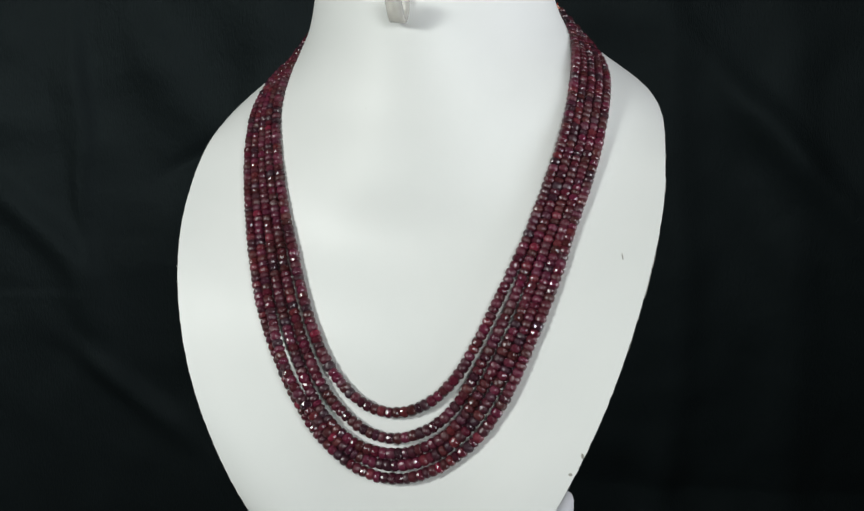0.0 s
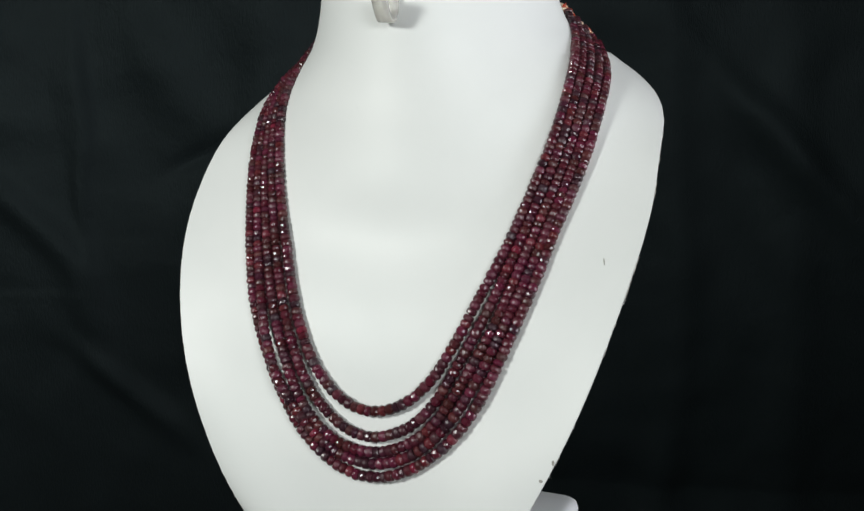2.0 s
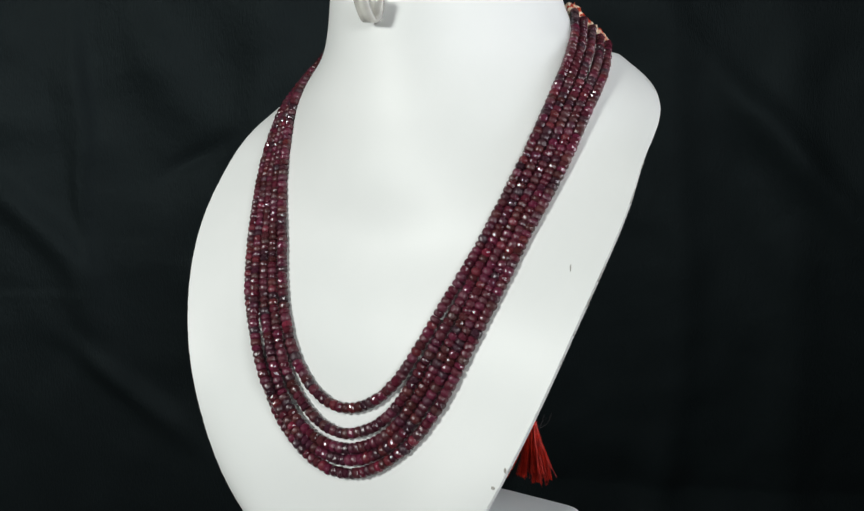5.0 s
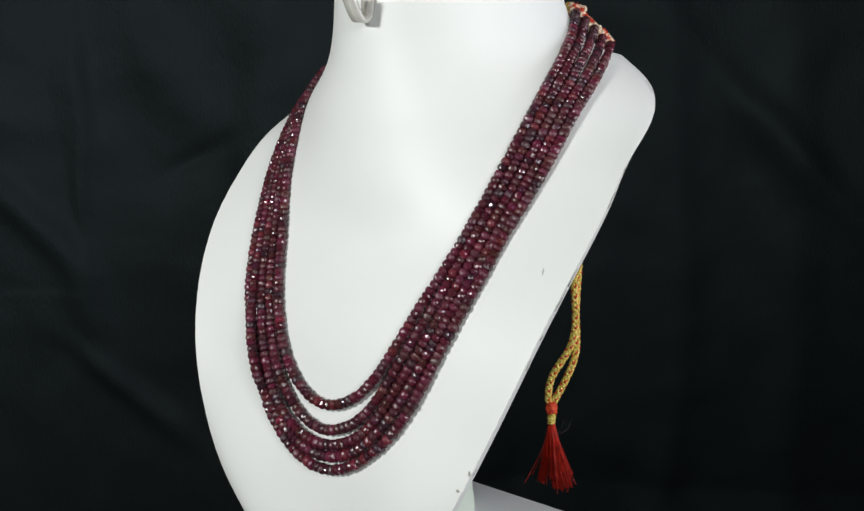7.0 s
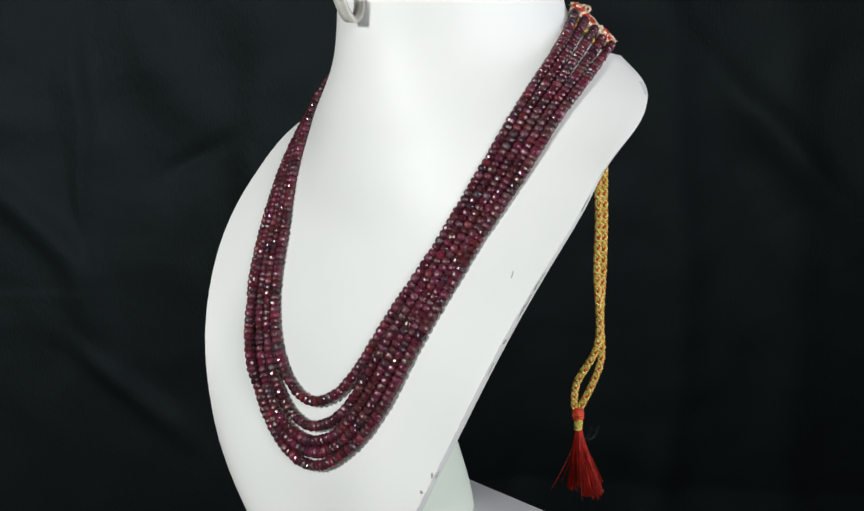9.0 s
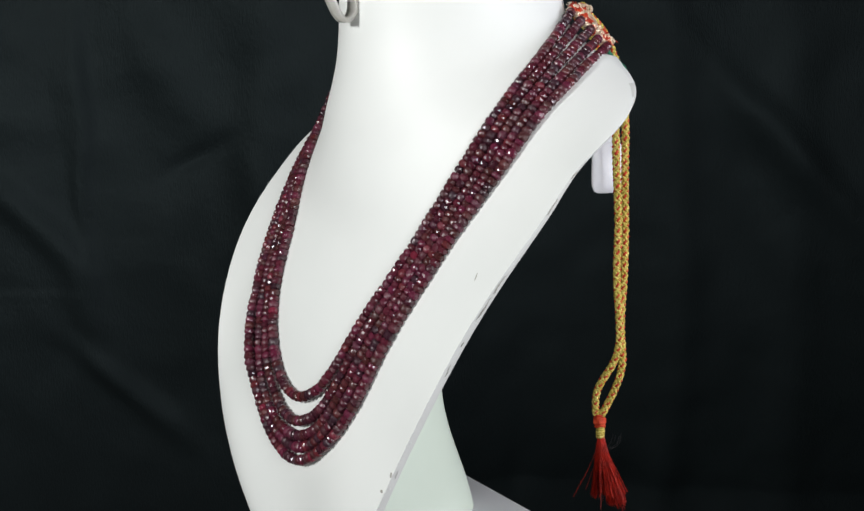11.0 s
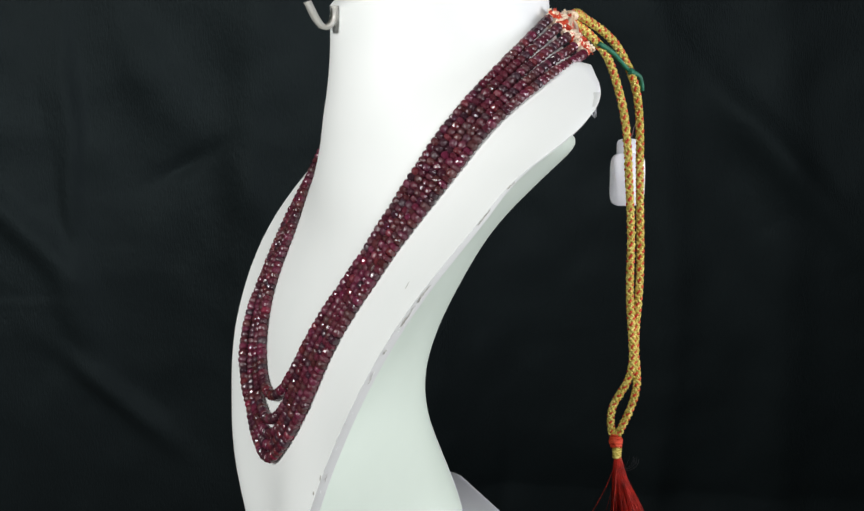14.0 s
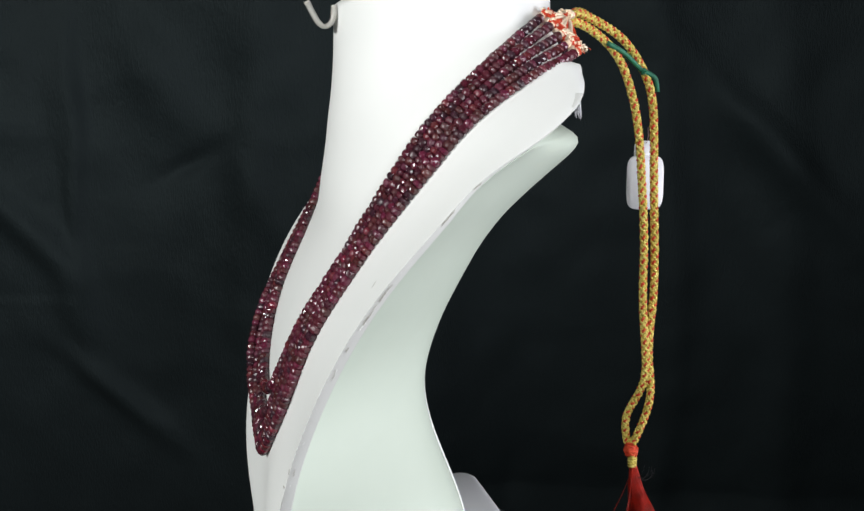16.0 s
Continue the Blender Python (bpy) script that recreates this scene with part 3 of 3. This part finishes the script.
def necklace():
    t = thing("ruby_necklace", "five-strand dark red ruby bead necklace with gold tie cord", "necklace")
    rnd, beads = random.Random(11), bead_meshes()
    for lists in STRANDS:
        strand(t, lists, beads, rnd)
    end_binding(t, 1, rnd)
    end_binding(t, -1, rnd)
    # the cord, knot and tassel hang from the bound end and sway a little
    hanging = []
    hanging.append(braid(t, hung([(.077, -.1033, .0002), (.0645, -.1159, .0072), (.0484, -.1307, .0052), (.0374, -.1487, -.0018), (.0264, -.1719, -.0148), (.0198, -.1883, -.0318), (.0161, -.2011, -.055), (.021, -.2037, -.09), (.021, -.205, -.13), (.02, -.208, -.19), (.02, -.208, -.24), (.022, -.205, -.29), (.021, -.208, -.32), (.012, -.206, -.35), (.002, -.201, -.374)]), .0019, 22, "gold braided cord with red flecks"))
    hanging.append(braid(t, hung([(.0777, -.1062, -.0048), (.0601, -.1136, .0002), (.0455, -.1284, -.0018), (.0337, -.1475, -.0108), (.0249, -.1668, -.0268), (.0198, -.1803, -.05), (.024, -.1867, -.08), (.023, -.193, -.13), (.023, -.197, -.19), (.022, -.198, -.24), (.024, -.201, -.285), (.019, -.201, -.315), (.004, -.193, -.348), (-.002, -.197, -.374)]), .0019, 22, "gold braided cord with red flecks"))
    bm = bmesh.new()
    for i in range(4):
        wrap(bm, hung([(.0, -.2, -.3775 - .0022 * i)])[0], (rnd.uniform(-.3, .3), rnd.uniform(-.3, .3), 1), .0027 - .0003 * abs(i - 1.5), 2, .0010, rnd)
    wrap(bm, hung([(.0, -.2, -.381)])[0], (1, .4, .3), .0026, 3, .0008, rnd)
    hanging.append(part("knot", bm, ORANGE, t, "orange-red thread knot over the tassel"))
    bm = bmesh.new()
    wrap(bm, hung([(-.001, -.202, -.3925)])[0], (0, 0, 1), .0018, 5, .0008, rnd)
    hanging.append(part("ferrule", bm, GOLD, t, "gold thread collar"))
    bm = bmesh.new()
    top = hung([(-.001, -.203, -.397)])[0]
    locks = [(rnd.uniform(0, 2 * math.pi), rnd.uniform(.35, 1.0), rnd.uniform(.034, .047)) for _ in range(9)]
    for i in range(520):
        turned, out, far = locks[i % 9]
        a, q = turned + rnd.gauss(0, .32), out * rnd.uniform(.75, 1.1)
        length = far * rnd.uniform(.93, 1.02)
        dx, dy = q * math.cos(a), q * math.sin(a)
        lean = Vector((rnd.uniform(-.0008, .0008), rnd.uniform(-.0008, .0008), 0))
        ends = [top + Vector((dx * .0014, dy * .0014, .001)), top + Vector((dx * .0034 - .0001, dy * .0034 + .0012, -.009)) + lean * .3,
                top + Vector((dx * .0060 - .0008, dy * .0060 + .0046, -.6 * length)) + lean,
                top + Vector((dx * .0094 - .0016, dy * .0094 + .0085, -length)) + lean * 2]
        tube(bm, path(ends, 7), .00017, 3, cap=False)
    for i in range(5):
        a = rnd.uniform(0, 6.28)
        far = Vector((math.cos(a), math.sin(a), 0)) * rnd.uniform(.014, .02)
        tube(bm, path([top, top + far * .3 + Vector((0, 0, -.014)), top + far + Vector((0, 0, -.036))], 7), .00018, 3, cap=False)
    hanging.append(part("tassel", bm, RED, t, "dark red silk tassel"))
    bm = bmesh.new()
    for i in range(6):
        far = Vector((rnd.uniform(.001, .008), rnd.uniform(.003, .012), rnd.uniform(-.009, -.001)))
        tube(bm, path([top + Vector((0, 0, .001)), top + far * .6 + Vector((0, 0, -.004)), top + far, top + far + Vector((.001, .001, .005))], 9), .00011, 3, cap=False)
    hanging.append(part("stray_thread", bm, BLACKPLASTIC, t, "fine dark stray fibres"))
    bm = bmesh.new()
    g = hung([(.034, -.155, -.017), (.027, -.172, -.025), (.021, -.186, -.035), (.020, -.194, -.041), (.018, -.204, -.046), (.016, -.208, -.058)])
    tube(bm, path(g, 30), .0012, 6)
    wrap(bm, g[3], (.1, -.3, 1), .0012, 2, .0008, rnd)
    hanging.append(part("tag_thread", bm, GREEN, t, "dark green thread tied to the cord"))
    for ob in hanging:
        ob.location = PIVOT
        if ob.name.startswith("tassel") or ob.name.startswith("stray"):
            tagged(ob, kind="stuff")
    return t, hanging


def price_tag():
    """A small blank plastic tag that hangs from the thread behind the cord."""
    t = thing("price_tag", "small blank white plastic price tag hanging behind the cord", "tag")
    bm = bmesh.new()
    pts = []
    for a in np.arange(48) * 2 * math.pi / 48:
        c, s = math.cos(a), math.sin(a)
        pts.append((.0162 * math.copysign(abs(c) ** .45, c), .0238 * math.copysign(abs(s) ** .4, s)))
    x, y = Vector((.225, .974, 0)), Vector((.974, -.225, 0))
    c = P(-.008, -.2095, -.1385)
    loft(bm, [[c + x * (a * g * S) + Vector((0, 0, b * g * S)) + y * d for a, b in pts] for g, d in ((.96, -.0007), (1, -.0003), (1, .0003), (.96, .0007))])
    part("plate", bm, TAGPLASTIC, t)
    bm = bmesh.new()
    c = P(-.008, -.2095, -.112)
    loft(bm, [[c + x * (a * .62 * S) + Vector((0, 0, b * .42 * S)) + y * d for a, b in pts] for d in (-.0011, -.0005)])
    part("neck", bm, TAGPLASTIC, t, "narrow upper end of the tag")
    tube(bm := bmesh.new(), path([P(-.008, -.2095, -.104), P(.004, -.206, -.098), P(.013, -.202, -.092), P(.020, -.199, -.088)], 16), .0002, 5)
    part("tag_string", bm, THREAD, t)
    return t


# ---- what turns ----
TURN = ((0.0, -17.84), (0.5, -19.69), (1.0, -21.53), (1.5, -23.35), (2.0, -25.14), (2.5, -26.88), (3.0, -28.60), (3.5, -30.29), (4.0, -32.02), (5.2, -36.35),
        (6.5, -41.03), (7.0, -42.80), (7.5, -44.52), (8.0, -46.28), (8.5, -48.12), (9.0, -50.05), (10.2, -54.75), (11.5, -59.98), (12.0, -62.02), (12.5, -64.14),
        (13.0, -66.25), (13.5, -68.27), (14.0, -70.19), (14.5, -72.02), (15.0, -73.83), (15.5, -75.69), (16.0, -77.58))
SWAY = ((0.0, 0.0), (4.0, 0.6), (6.5, 1.15), (7.0, 1.15), (7.5, 1.3), (8.0, 2.5), (8.5, 1.9), (9.0, 0.2), (10.2, -0.2), (11.5, 0.0), (16.0, 0.0))

room()
backdrop()
table()
platter = turntable()
figure = bust()
rubies, hanging = necklace()
label_tag = price_tag()


def motions():
    rows = [(t, pose(0, 0, 0, 0, 0, a)) for t, a in TURN]
    for ob in (platter, figure, rubies, label_tag):
        walk(ob, rows)
    sway = []
    for t, a in SWAY:
        turn = float(np.interp(t, [r[0] for r in TURN], [r[1] for r in TURN]))
        m = pose(0, 0, 0, 0, 0, -turn) @ pose(0, 0, 0, 0, a, 0) @ pose(0, 0, 0, 0, 0, turn)
        sway.append((t, Matrix.Translation(PIVOT) @ m))
    for ob in hanging:
        walk(ob, sway)


motions()
